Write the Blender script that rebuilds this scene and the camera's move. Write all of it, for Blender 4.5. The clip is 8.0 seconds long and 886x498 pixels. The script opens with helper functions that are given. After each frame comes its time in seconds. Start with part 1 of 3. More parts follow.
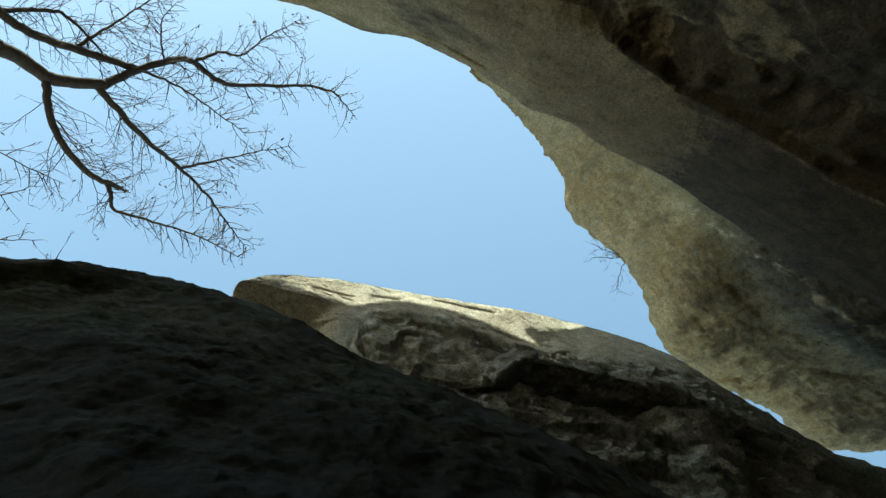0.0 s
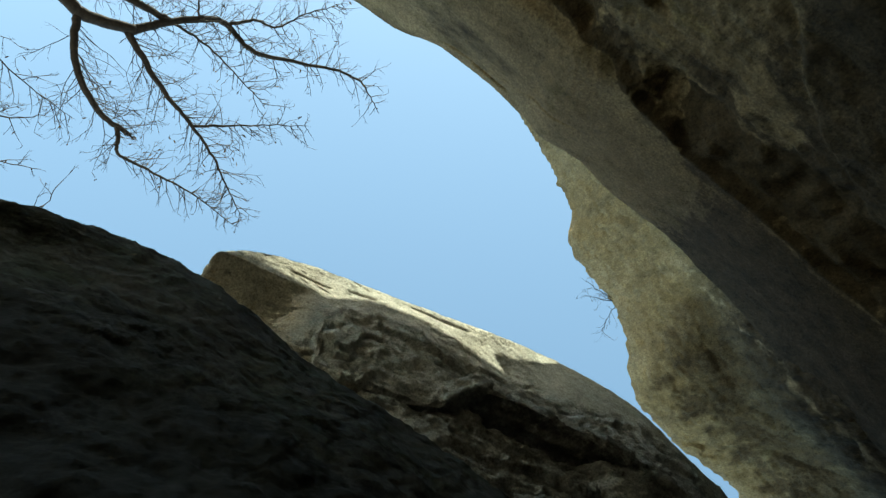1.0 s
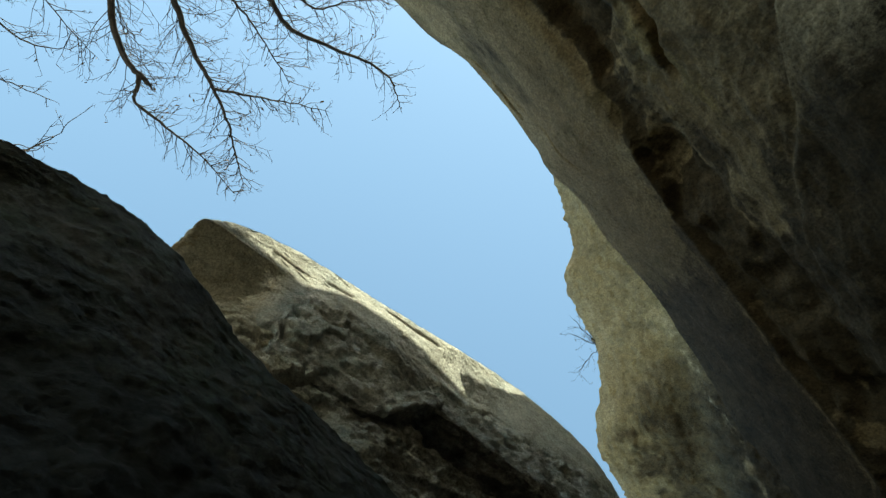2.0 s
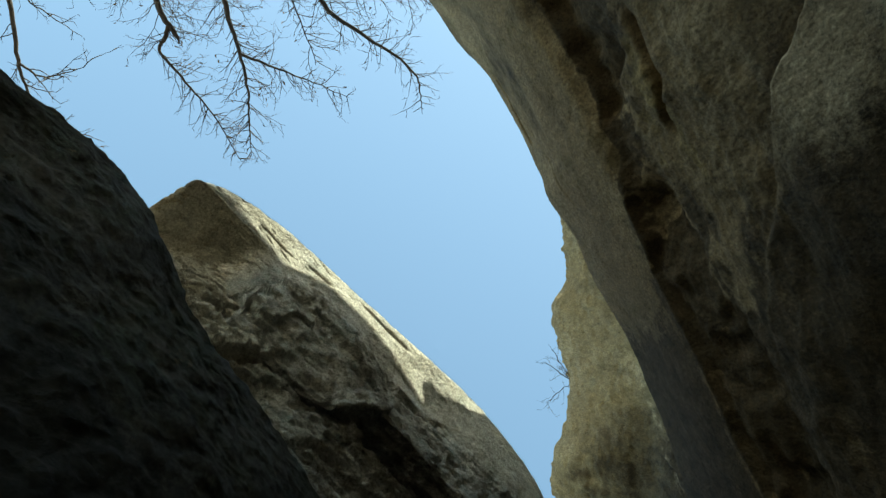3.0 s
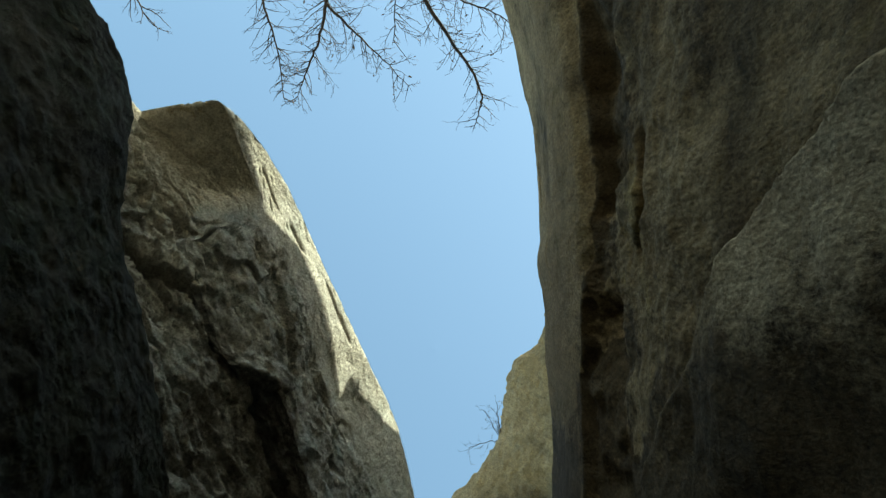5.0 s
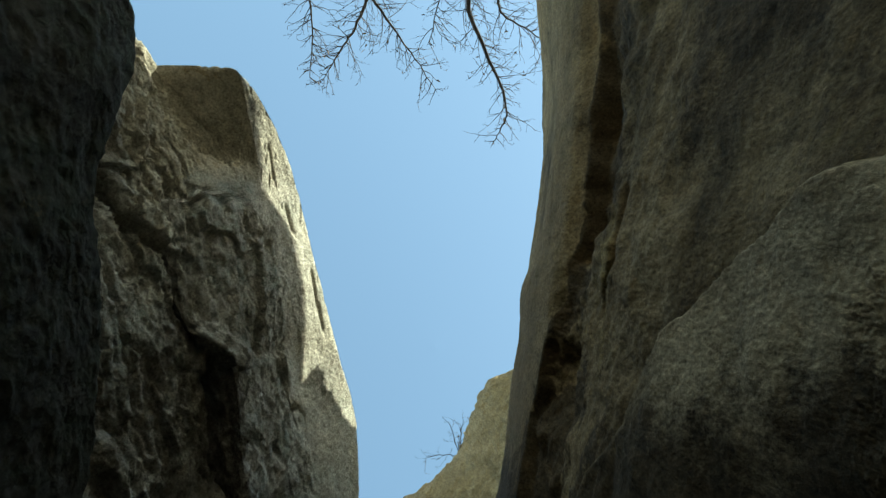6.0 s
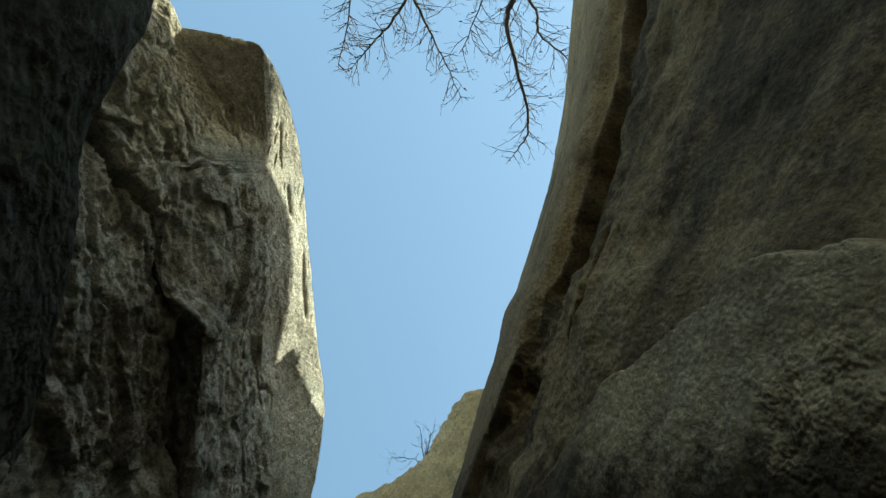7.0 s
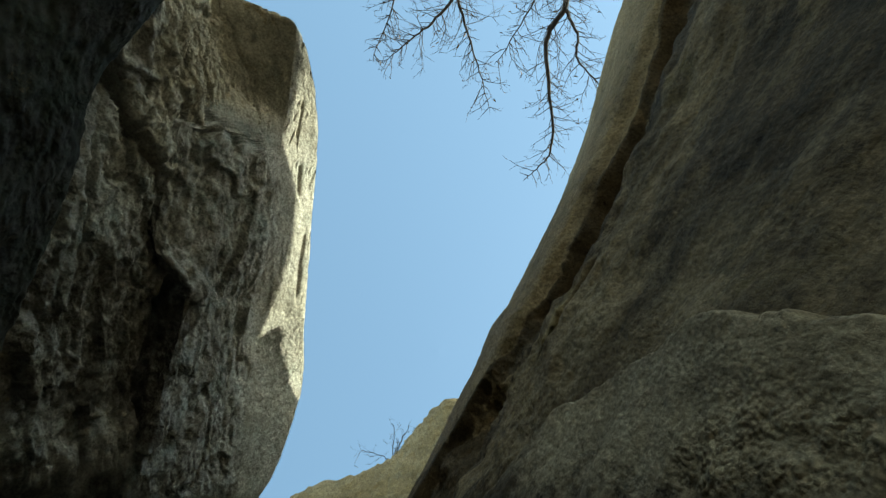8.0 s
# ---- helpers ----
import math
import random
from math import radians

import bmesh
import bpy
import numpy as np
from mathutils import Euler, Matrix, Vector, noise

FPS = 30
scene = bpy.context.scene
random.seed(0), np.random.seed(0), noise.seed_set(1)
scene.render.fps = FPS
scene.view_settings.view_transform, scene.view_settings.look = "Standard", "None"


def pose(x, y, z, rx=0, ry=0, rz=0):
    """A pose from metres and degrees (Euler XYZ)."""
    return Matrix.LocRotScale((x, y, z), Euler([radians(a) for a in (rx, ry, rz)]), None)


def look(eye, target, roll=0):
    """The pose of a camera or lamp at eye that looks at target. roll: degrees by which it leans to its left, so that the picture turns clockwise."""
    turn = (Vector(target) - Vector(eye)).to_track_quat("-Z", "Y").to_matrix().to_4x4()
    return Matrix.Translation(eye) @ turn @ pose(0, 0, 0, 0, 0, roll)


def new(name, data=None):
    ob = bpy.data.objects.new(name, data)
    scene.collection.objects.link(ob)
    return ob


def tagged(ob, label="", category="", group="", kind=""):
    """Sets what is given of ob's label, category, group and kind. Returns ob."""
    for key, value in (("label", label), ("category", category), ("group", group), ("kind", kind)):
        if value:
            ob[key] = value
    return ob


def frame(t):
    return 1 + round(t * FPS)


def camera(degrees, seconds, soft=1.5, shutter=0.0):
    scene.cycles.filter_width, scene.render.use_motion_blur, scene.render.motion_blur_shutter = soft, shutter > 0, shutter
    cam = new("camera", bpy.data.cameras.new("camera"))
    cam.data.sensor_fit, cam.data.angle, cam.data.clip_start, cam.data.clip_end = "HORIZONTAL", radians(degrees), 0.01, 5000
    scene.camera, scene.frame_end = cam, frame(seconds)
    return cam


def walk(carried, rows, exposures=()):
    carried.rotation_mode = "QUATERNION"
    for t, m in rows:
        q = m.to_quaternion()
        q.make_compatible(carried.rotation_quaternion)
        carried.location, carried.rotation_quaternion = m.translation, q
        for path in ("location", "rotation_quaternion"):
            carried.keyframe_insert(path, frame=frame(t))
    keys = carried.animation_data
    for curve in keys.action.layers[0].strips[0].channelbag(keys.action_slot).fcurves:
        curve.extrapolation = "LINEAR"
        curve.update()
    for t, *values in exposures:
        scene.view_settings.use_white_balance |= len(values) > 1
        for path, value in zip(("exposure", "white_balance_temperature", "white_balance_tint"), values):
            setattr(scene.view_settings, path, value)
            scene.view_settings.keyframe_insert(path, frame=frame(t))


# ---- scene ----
cam = camera(48, 8.0, soft=1.4)
walk(cam, [
    (0.0, pose(-1.569, -0.107, 1.563, 185.60, 0.08, 40.73)),
    (0.5, pose(-1.341, -0.074, 1.572, 185.52, 0.11, 34.99)),
    (1.0, pose(-1.096, -0.006, 1.594, 185.51, 0.13, 29.01)),
    (1.5, pose(-0.842, 0.044, 1.607, 185.57, 0.08, 23.00)),
    (3.0, pose(-0.208, 0.049, 1.613, 185.76, 0.35, 5.83)),
    (3.5, pose(0.000, 0.000, 1.600, 185.73, 0.46, 0.02)),
    (4.0, pose(0.205, -0.072, 1.603, 185.76, 0.45, -5.76)),
    (4.5, pose(0.407, -0.182, 1.609, 185.72, 0.50, -12.21)),
    (4.7, pose(0.486, -0.223, 1.592, 185.73, 0.47, -14.94)),
    (5.8, pose(0.878, -0.560, 1.643, 185.69, 0.49, -28.59)),
    (6.0, pose(0.928, -0.626, 1.644, 185.62, 0.45, -30.48)),
    (6.5, pose(1.052, -0.770, 1.655, 185.59, 0.34, -35.57)),
    (7.0, pose(1.174, -0.908, 1.662, 185.67, 0.31, -40.45)),
    (7.5, pose(1.265, -1.021, 1.665, 185.73, 0.29, -45.42)),
    (8.0, pose(1.358, -1.097, 1.655, 185.88, 0.26, -50.36)),
], [(0, 1.55, 7000, -14), (8, 1.55, 7000, -14)])

# ---------------------------------------------------------------- light
SUN_AZ, SUN_EL = -58.0, 29.0     # degrees: where the sun stands (azimuth from +x, anticlockwise) and its height
sun_dir = Vector((math.cos(radians(SUN_AZ)) * math.cos(radians(SUN_EL)), math.sin(radians(SUN_AZ)) * math.cos(radians(SUN_EL)), math.sin(radians(SUN_EL))))
world = bpy.data.worlds.new("sky")
scene.world = world
world.use_nodes = True
wn = world.node_tree
sky = wn.nodes.new("ShaderNodeTexSky")
sky.sky_type, sky.sun_disc = 'NISHITA', False
sky.sun_elevation, sky.sun_rotation = radians(SUN_EL), radians(90 - SUN_AZ)
sky.air_density, sky.dust_density, sky.ozone_density = 1.0, 1.0, 0.9
wn.nodes["Background"].inputs["Strength"].default_value = 0.15
wn.links.new(sky.outputs[0], wn.nodes["Background"].inputs["Color"])
sun = new("sun", bpy.data.lights.new("sun", 'SUN'))
sun.data.energy, sun.data.angle, sun.data.color = 3.4, radians(0.5), (1.0, 0.95, 0.88)
sun.matrix_world = look(sun_dir * 60, (0, 0, 0))

# ---------------------------------------------------------------- materials
def node_mat(name):
    m = bpy.data.materials.new(name)
    m.use_nodes = True
    nt = m.node_tree
    return m, nt, nt.nodes["Principled BSDF"]


def tex(nt, kind, coord, scale, detail=6.0, rough=0.6, stretch=None):
    src = coord
    if stretch:
        mp = nt.nodes.new("ShaderNodeMapping")
        mp.inputs["Scale"].default_value = stretch
        nt.links.new(coord, mp.inputs["Vector"])
        src = mp.outputs[0]
    if kind == "noise":
        n = nt.nodes.new("ShaderNodeTexNoise")
        n.inputs["Detail"].default_value, n.inputs["Roughness"].default_value = detail, rough
        out = n.outputs["Fac"]
    else:
        n = nt.nodes.new("ShaderNodeTexVoronoi")
        out = n.outputs["Distance"]
    n.inputs["Scale"].default_value = scale
    nt.links.new(src, n.inputs["Vector"])
    return out


def ramp(nt, fac, lo, hi, c0=(0, 0, 0), c1=(1, 1, 1)):
    r = nt.nodes.new("ShaderNodeValToRGB")
    r.color_ramp.elements[0].position, r.color_ramp.elements[1].position = lo, hi
    r.color_ramp.elements[0].color, r.color_ramp.elements[1].color = (*c0, 1), (*c1, 1)
    nt.links.new(fac, r.inputs[0])
    return r.outputs[0]


def mix(nt, fac, a, b, mode='MIX'):
    n = nt.nodes.new("ShaderNodeMix")
    n.data_type, n.blend_type = 'RGBA', mode
    for sock, v in ((n.inputs[0], fac), (n.inputs[6], a), (n.inputs[7], b)):
        if isinstance(v, (int, float)):
            sock.default_value = v
        elif isinstance(v, tuple):
            sock.default_value = (*v, 1)
        else:
            nt.links.new(v, sock)
    return n.outputs[2]


def rock_mat(name, pale, tan, dark, moss, moss_amt=0.3, streak=(2.2, 2.2, 0.35), bump=0.8, zones=False, grain=0.3, tall=0.5, mottle=1.0, lift=0.3, dark_zone=(0.064, 0.046, 0.027), lumps=0.45, pale_tone=((0.58, 0.45, 0.29), (0.37, 0.285, 0.18)), tear=1.2, facets=0.0, soot=0.5):
    """Weathered sandstone: broad colour zones, stains, lichen, grit. tall: how far the grit is drawn out upwards."""
    m, nt, bsdf = node_mat(name)
    co = nt.nodes.new("ShaderNodeTexCoord").outputs["Object"]
    zone = ramp(nt, tex(nt, "noise", co, 0.5, 6, 0.6), 0.36, 0.64)
    col = mix(nt, zone, tan, pale)
    mott = tex(nt, "noise", co, 3.4, 9, 0.7, (1, 1, lift))
    col = mix(nt, ramp(nt, mott, 0.45, 0.70, c1=(mottle, mottle, mottle)), col, tuple(0.5 * c for c in tan))
    stain = ramp(nt, tex(nt, "noise", co, 0.9, 8, 0.66, streak), 0.52, 0.70)
    col = mix(nt, stain, col, dark)
    lich = ramp(nt, tex(nt, "noise", co, 1.9, 10, 0.74, (1, 1, lift)), 0.60 - 0.18 * moss_amt, 0.72 - 0.1 * moss_amt)
    col = mix(nt, lich, col, moss)
    if zones:
        at = nt.nodes.new("ShaderNodeAttribute")
        at.attribute_name = "zone"
        sep = nt.nodes.new("ShaderNodeSeparateColor")
        nt.links.new(at.outputs["Color"], sep.inputs[0])
        rag = tex(nt, "noise", co, 7.0, 9, 0.78, (1, 1, lift))

        def torn(src):
            ad = nt.nodes.new("ShaderNodeMath")
            ad.operation = 'MULTIPLY_ADD'
            nt.links.new(rag, ad.inputs[0])
            ad.inputs[1].default_value = tear
            nt.links.new(src, ad.inputs[2])
            return ramp(nt, ad.outputs[0], 0.6 * tear, 0.95 + 0.58 * tear)
        # pale zones: cleaner stone, and in places light put into the colour
        col = mix(nt, sep.outputs[0], col, mix(nt, ramp(nt, mott, 0.38, 0.72), *pale_tone))
        col = mix(nt, torn(sep.outputs[1]), col, mix(nt, ramp(nt, mott, 0.4, 0.7), (0.38, 0.275, 0.125), (0.17, 0.12, 0.06)))
        # dark zones: stains, and on some rocks shade put into the colour
        col = mix(nt, torn(sep.outputs[2]), col, mix(nt, ramp(nt, mott, 0.35, 0.65), dark_zone, tuple(2.2 * c for c in dark_zone)))
    fine = tex(nt, "noise", co, 36.0, 6, 0.75, (1, 1, tall))
    col = mix(nt, grain, col, ramp(nt, fine, 0.32, 0.68, (0.3, 0.3, 0.3), (1.5, 1.48, 1.45)), 'MULTIPLY')
    grime = tex(nt, "noise", co, 8.5, 8, 0.72, (1, 1, lift))
    col = mix(nt, soot, col, ramp(nt, grime, 0.34, 0.66, (0.45, 0.43, 0.41), (1.3, 1.3, 1.28)), 'MULTIPLY')
    speck = ramp(nt, tex(nt, "voronoi", co, 34.0, stretch=(1, 1, tall)), 0.02, 0.2, (1.9, 1.9, 1.85), (0.95, 0.95, 0.95))
    col = mix(nt, 0.4, col, speck, 'MULTIPLY')
    pit = ramp(nt, tex(nt, "noise", co, 21.0, 5, 0.8, (1, 1, tall)), 0.36, 0.43, (0.45, 0.43, 0.41), (1, 1, 1))
    col = mix(nt, 0.8, col, pit, 'MULTIPLY')
    nt.links.new(col, bsdf.inputs["Base Color"])
    bsdf.inputs["Roughness"].default_value = 0.93
    bsdf.inputs["Specular IOR Level"].default_value = 0.2
    h = mix(nt, 0.35, fine, grime)
    h = mix(nt, 0.2, h, tex(nt, "voronoi", co, 20.0, stretch=(1, 1, tall)))
    b = nt.nodes.new("ShaderNodeBump")
    b.inputs["Strength"].default_value, b.inputs["Distance"].default_value = bump, 0.05
    nt.links.new(h, b.inputs["Height"])
    lump = nt.nodes.new("ShaderNodeBump")
    lump.inputs["Strength"].default_value, lump.inputs["Distance"].default_value = lumps * bump, 0.08
    nt.links.new(mix(nt, facets, tex(nt, "noise", co, 11.0, 7, 0.7, (1, 1, lift)), tex(nt, "voronoi", co, 7.0, stretch=(1, 1, lift))), lump.inputs["Height"])
    nt.links.new(lump.outputs[0], b.inputs["Normal"])
    nt.links.new(b.outputs[0], bsdf.inputs["Normal"])
    return m


def plain_mat(name, a, b, scale, rough=0.9):
    m, nt, bsdf = node_mat(name)
    co = nt.nodes.new("ShaderNodeTexCoord").outputs["Object"]
    n = tex(nt, "noise", co, scale, 8, 0.7)
    nt.links.new(mix(nt, ramp(nt, n, 0.35, 0.68), a, b), bsdf.inputs["Base Color"])
    bsdf.inputs["Roughness"].default_value = rough
    bp = nt.nodes.new("ShaderNodeBump")
    bp.inputs["Strength"].default_value, bp.inputs["Distance"].default_value = 0.5, 0.02
    nt.links.new(n, bp.inputs["Height"])
    nt.links.new(bp.outputs[0], bsdf.inputs["Normal"])
    return m


ROCK_R = rock_mat("brown_sandstone", (0.37, 0.275, 0.162), (0.255, 0.177, 0.092), (0.075, 0.056, 0.034), (0.14, 0.108, 0.046), 0.3, (0.6, 0.6, 0.8), zones=True, mottle=0.5, tall=0.5, lift=0.5, bump=0.6, grain=0.8, lumps=0.12, soot=0.3, pale_tone=((0.62, 0.495, 0.33), (0.44, 0.345, 0.225)))
ROCK_FAR = rock_mat("ochre_sandstone", (0.37, 0.295, 0.185), (0.31, 0.23, 0.125), (0.14, 0.11, 0.075), (0.27, 0.24, 0.17), 0.2, zones=True, mottle=0.25, tall=0.4, lift=0.3, bump=0.8, grain=0.6, tear=0.45)
ROCK_L = rock_mat("pale_grey_sandstone", (0.58, 0.56, 0.52), (0.46, 0.437, 0.40), (0.16, 0.15, 0.138), (0.30, 0.34, 0.325), 0.55, (1.2, 1.2, 0.6), zones=True, bump=0.9, grain=0.75, mottle=0.6, tall=0.6, lift=0.55, dark_zone=(0.09, 0.08, 0.07), pale_tone=((0.62, 0.575, 0.485), (0.46, 0.42, 0.34)), lumps=0.45, facets=0.35)
ROCK_MOSS = rock_mat("mossy_rock", (0.085, 0.079, 0.07), (0.062, 0.058, 0.05), (0.034, 0.032, 0.028), (0.048, 0.058, 0.042), 0.9, bump=0.7, zones=True, dark_zone=(0.011, 0.0105, 0.009), lumps=0.1, lift=0.6, tall=0.6)
SOIL = plain_mat("sandy_soil", (0.16, 0.13, 0.09), (0.30, 0.25, 0.18), 2.0)
BARK = plain_mat("grey_brown_bark", (0.028, 0.022, 0.02), (0.075, 0.056, 0.05), 14.0)
DRY_LEAF = plain_mat("dry_leaf", (0.10, 0.06, 0.03), (0.2, 0.12, 0.06), 9.0)

# ---------------------------------------------------------------- geometry tools
_rng = np.random.RandomState(7)
_perm = np.concatenate([_rng.permutation(256)] * 3)
_grad = _rng.normal(size=(256, 3))
_grad /= np.linalg.norm(_grad, axis=1)[:, None]


def perlin(p):
    i = np.floor(p).astype(int)
    f = p - i
    i &= 255
    w = f * f * f * (f * (f * 6 - 15) + 10)
    out = 0
    for dx in (0, 1):
        for dy in (0, 1):
            for dz in (0, 1):
                h = _perm[_perm[_perm[i[..., 0] + dx] + i[..., 1] + dy] + i[..., 2] + dz]
                g = _grad[h]
                d = g[..., 0] * (f[..., 0] - dx) + g[..., 1] * (f[..., 1] - dy) + g[..., 2] * (f[..., 2] - dz)
                wx = w[..., 0] if dx else 1 - w[..., 0]
                wy = w[..., 1] if dy else 1 - w[..., 1]
                wz = w[..., 2] if dz else 1 - w[..., 2]
                out = out + d * wx * wy * wz
    return out * 1.6


def fbm(p, octaves=4, gain=0.5):
    a, s, out = 1.0, 1.0, 0
    for k in range(octaves):
        out = out + a * perlin(p * s + 17.3 * k)
        a, s = a * gain, s * 2.03
    return out


def ridge(p, octaves=4, gain=0.55):
    a, s, out = 1.0, 1.0, 0
    for k in range(octaves):
        out = out + a * (0.45 - np.abs(perlin(p * s + 9.1 * k)))
        a, s = a * gain, s * 2.1
    return out


def smooth01(x, a, b):
    t = np.clip((x - a) / (b - a), 0, 1)
    return t * t * (3 - 2 * t)


def glide(xs, ys, x):
    """Monotone cubic through (xs, ys) along the first axis of ys."""
    xs, ys, x = np.asarray(xs, float), np.asarray(ys, float), np.asarray(x, float)
    tail = (1,) * (ys.ndim - 1)
    h = np.diff(xs).reshape(-1, *tail)
    d = np.diff(ys, axis=0) / h
    m = np.zeros_like(ys)
    m[0], m[-1] = d[0], d[-1]
    s = d[:-1] * d[1:]
    w1, w2 = 2 * h[1:] + h[:-1], h[1:] + 2 * h[:-1]
    with np.errstate(all='ignore'):
        hm = (w1 + w2) / (w1 / d[:-1] + w2 / d[1:])
    m[1:-1] = np.where(s > 0, hm, 0)
    k = np.clip(np.searchsorted(xs, x) - 1, 0, len(xs) - 2)
    hh = (xs[k + 1] - xs[k]).reshape(-1, *tail)
    t = ((x - xs[k]).reshape(-1, *tail)) / hh
    return ((1 + 2 * t) * (1 - t) ** 2 * ys[k] + t * (1 - t) ** 2 * hh * m[k] + t * t * (3 - 2 * t) * ys[k + 1] + t * t * (t - 1) * hh * m[k + 1])


def steps(*spans):
    """Positions along a line: (from, to, spacing) spans joined end to end."""
    out = []
    for a, b, d in spans:
        out.append(a + (b - a) * np.arange(int(round((b - a) / d))) / int(round((b - a) / d)))
    out.append(np.array([spans[-1][1]]))
    return np.concatenate(out)


def grid_mesh(name, P, caps=True):
    """A mesh from a grid of points (rows, columns, 3), with flat end caps."""
    r, c = P.shape[:2]
    idx = np.arange(r * c).reshape(r, c)
    q = np.stack([idx[:-1, :-1], idx[:-1, 1:], idx[1:, 1:], idx[1:, :-1]], -1).reshape(-1, 4)
    me = bpy.data.meshes.new(name)
    nv, nq = r * c, len(q)
    me.vertices.add(nv)
    me.vertices.foreach_set("co", P.reshape(-1).astype(np.float32))
    me.loops.add(nq * 4)
    me.loops.foreach_set("vertex_index", q.reshape(-1).astype(np.int32))
    me.polygons.add(nq)
    me.polygons.foreach_set("loop_start", np.arange(0, nq * 4, 4, dtype=np.int32))
    me.polygons.foreach_set("loop_total", np.full(nq, 4, dtype=np.int32))
    me.update(calc_edges=True)
    me.polygons.foreach_set("use_smooth", np.ones(nq, dtype=bool))
    me.validate()
    return me


class Face:
    """The plan line that a rock wall follows: s along it, n square to it."""
    def __init__(self, a, b):
        self.a = np.array(a, float)
        d = np.array(b, float) - self.a
        self.d = d / np.linalg.norm(d)
        self.n = np.array([-self.d[1], self.d[0]])

    def world(self, s, n, z):
        s, n, z = np.broadcast_arrays(s, n, z)
        return np.stack([self.a[0] + s * self.d[0] + n * self.n[0], self.a[1] + s * self.d[1] + n * self.n[1], z], -1)


EAST = Face((0.70, -4.00), (2.65, 0.30))       # n grows into the gap
WEST = Face((-2.84, -2.30), (0.60, 2.30))      # n grows into the rock


def loft(face, sections, s, counts, relief):
    """Rock between sections (s, [(z, n), ...]): smooth along s and up each section, then worn by relief(P, s, z)."""
    base = glide([a for a, _ in sections], np.array([b for _, b in sections], float), s)      # (S, levels, 2)
    k = base.shape[1]
    u = np.concatenate([np.linspace(i, i + 1, c, endpoint=False) for i, c in enumerate(counts)] + [[k - 1]])
    prof = glide(np.arange(k), np.swapaxes(base, 0, 1), u)                                   # (U, S, 2)
    P = face.world(s[None, :], prof[..., 1], prof[..., 0])
    N = np.cross(np.gradient(P, axis=1), np.gradient(P, axis=0))
    N /= np.linalg.norm(N, axis=-1, keepdims=True) + 1e-9
    return P, N, np.broadcast_to(s[None, :], prof.shape[:2]), prof[..., 0], relief


def build_rock(name, face, sections, s, counts, relief, material, side, zone=None):
    """The rock as one mesh; also gives its points, their normals, and s and z before wear."""
    P, N, S, Z, fn = loft(face, sections, s, counts, relief)
    tone = zone(P, S, Z) if zone else None
    P = P + N * side * fn(P, S, Z)[..., None]
    flip = slice(None, None, -1) if side < 0 else slice(None)
    ob = new(name, grid_mesh(name, P[:, flip]))
    ob.data.materials.append(material)
    if zone:
        rgba = np.concatenate([tone, np.ones(tone.shape[:2] + (1,))], -1)[:, flip]
        at = ob.data.attributes.new("zone", 'FLOAT_COLOR', 'POINT')
        at.data.foreach_set("color", rgba.reshape(-1).astype(np.float32))
    return ob, P, N * side, S, Z


def cracks(q, width=0.05):
    """Thin grooves along the zero lines of a warped noise field: 1 in the groove, 0 away from it."""
    w = q + 0.35 * np.stack([perlin(q * 1.3 + 5), perlin(q * 1.3 + 25), perlin(q * 1.3 + 45)], -1)
    d = np.abs(perlin(w)) / width
    return np.exp(-d * d)


def blocks(q, seed=0.0):
    """Broken rock: every cell of a warped cell pattern is a tilted facet at its own height. About -0.5 to 0.5."""
    q = q + 0.22 * np.stack([perlin(q * 1.7 + seed), perlin(q * 1.7 + 11 + seed), perlin(q * 1.7 + 23 + seed)], -1)
    i = np.floor(q).astype(int)
    best = np.full(q.shape[:-1], 9.0)
    out = np.zeros(q.shape[:-1])
    for dx in (-1, 0, 1):
        for dy in (-1, 0, 1):
            for dz in (-1, 0, 1):
                c = i + np.array([dx, dy, dz])
                h = _perm[_perm[_perm[c[..., 0] & 255] + (c[..., 1] & 255)] + (c[..., 2] & 255)]
                d = q - (c + 0.5 + 0.42 * _grad[h])
                e = (d * d).sum(-1)
                val = (h / 255.0 - 0.5) + (d * _grad[(h * 7 + 3) & 255]).sum(-1) * 0.9
                near = e < best
                out = np.where(near, val, out)
                best = np.where(near, e, best)
    return out


def nodules(q):
    """Rounded knobs packed side by side, 0 between them and up to about 0.7 on top."""
    i = np.floor(q).astype(int)
    best = np.full(q.shape[:-1], 9.0)
    for dx in (-1, 0, 1):
        for dy in (-1, 0, 1):
            for dz in (-1, 0, 1):
                c = i + np.array([dx, dy, dz])
                h = _perm[_perm[_perm[c[..., 0] & 255] + (c[..., 1] & 255)] + (c[..., 2] & 255)]
                d = q - (c + 0.5 + 0.45 * _grad[h])
                best = np.minimum(best, (d * d).sum(-1) * (0.7 + 1.1 * (h / 255.0)))
    return np.clip(0.75 - best, 0, 1)


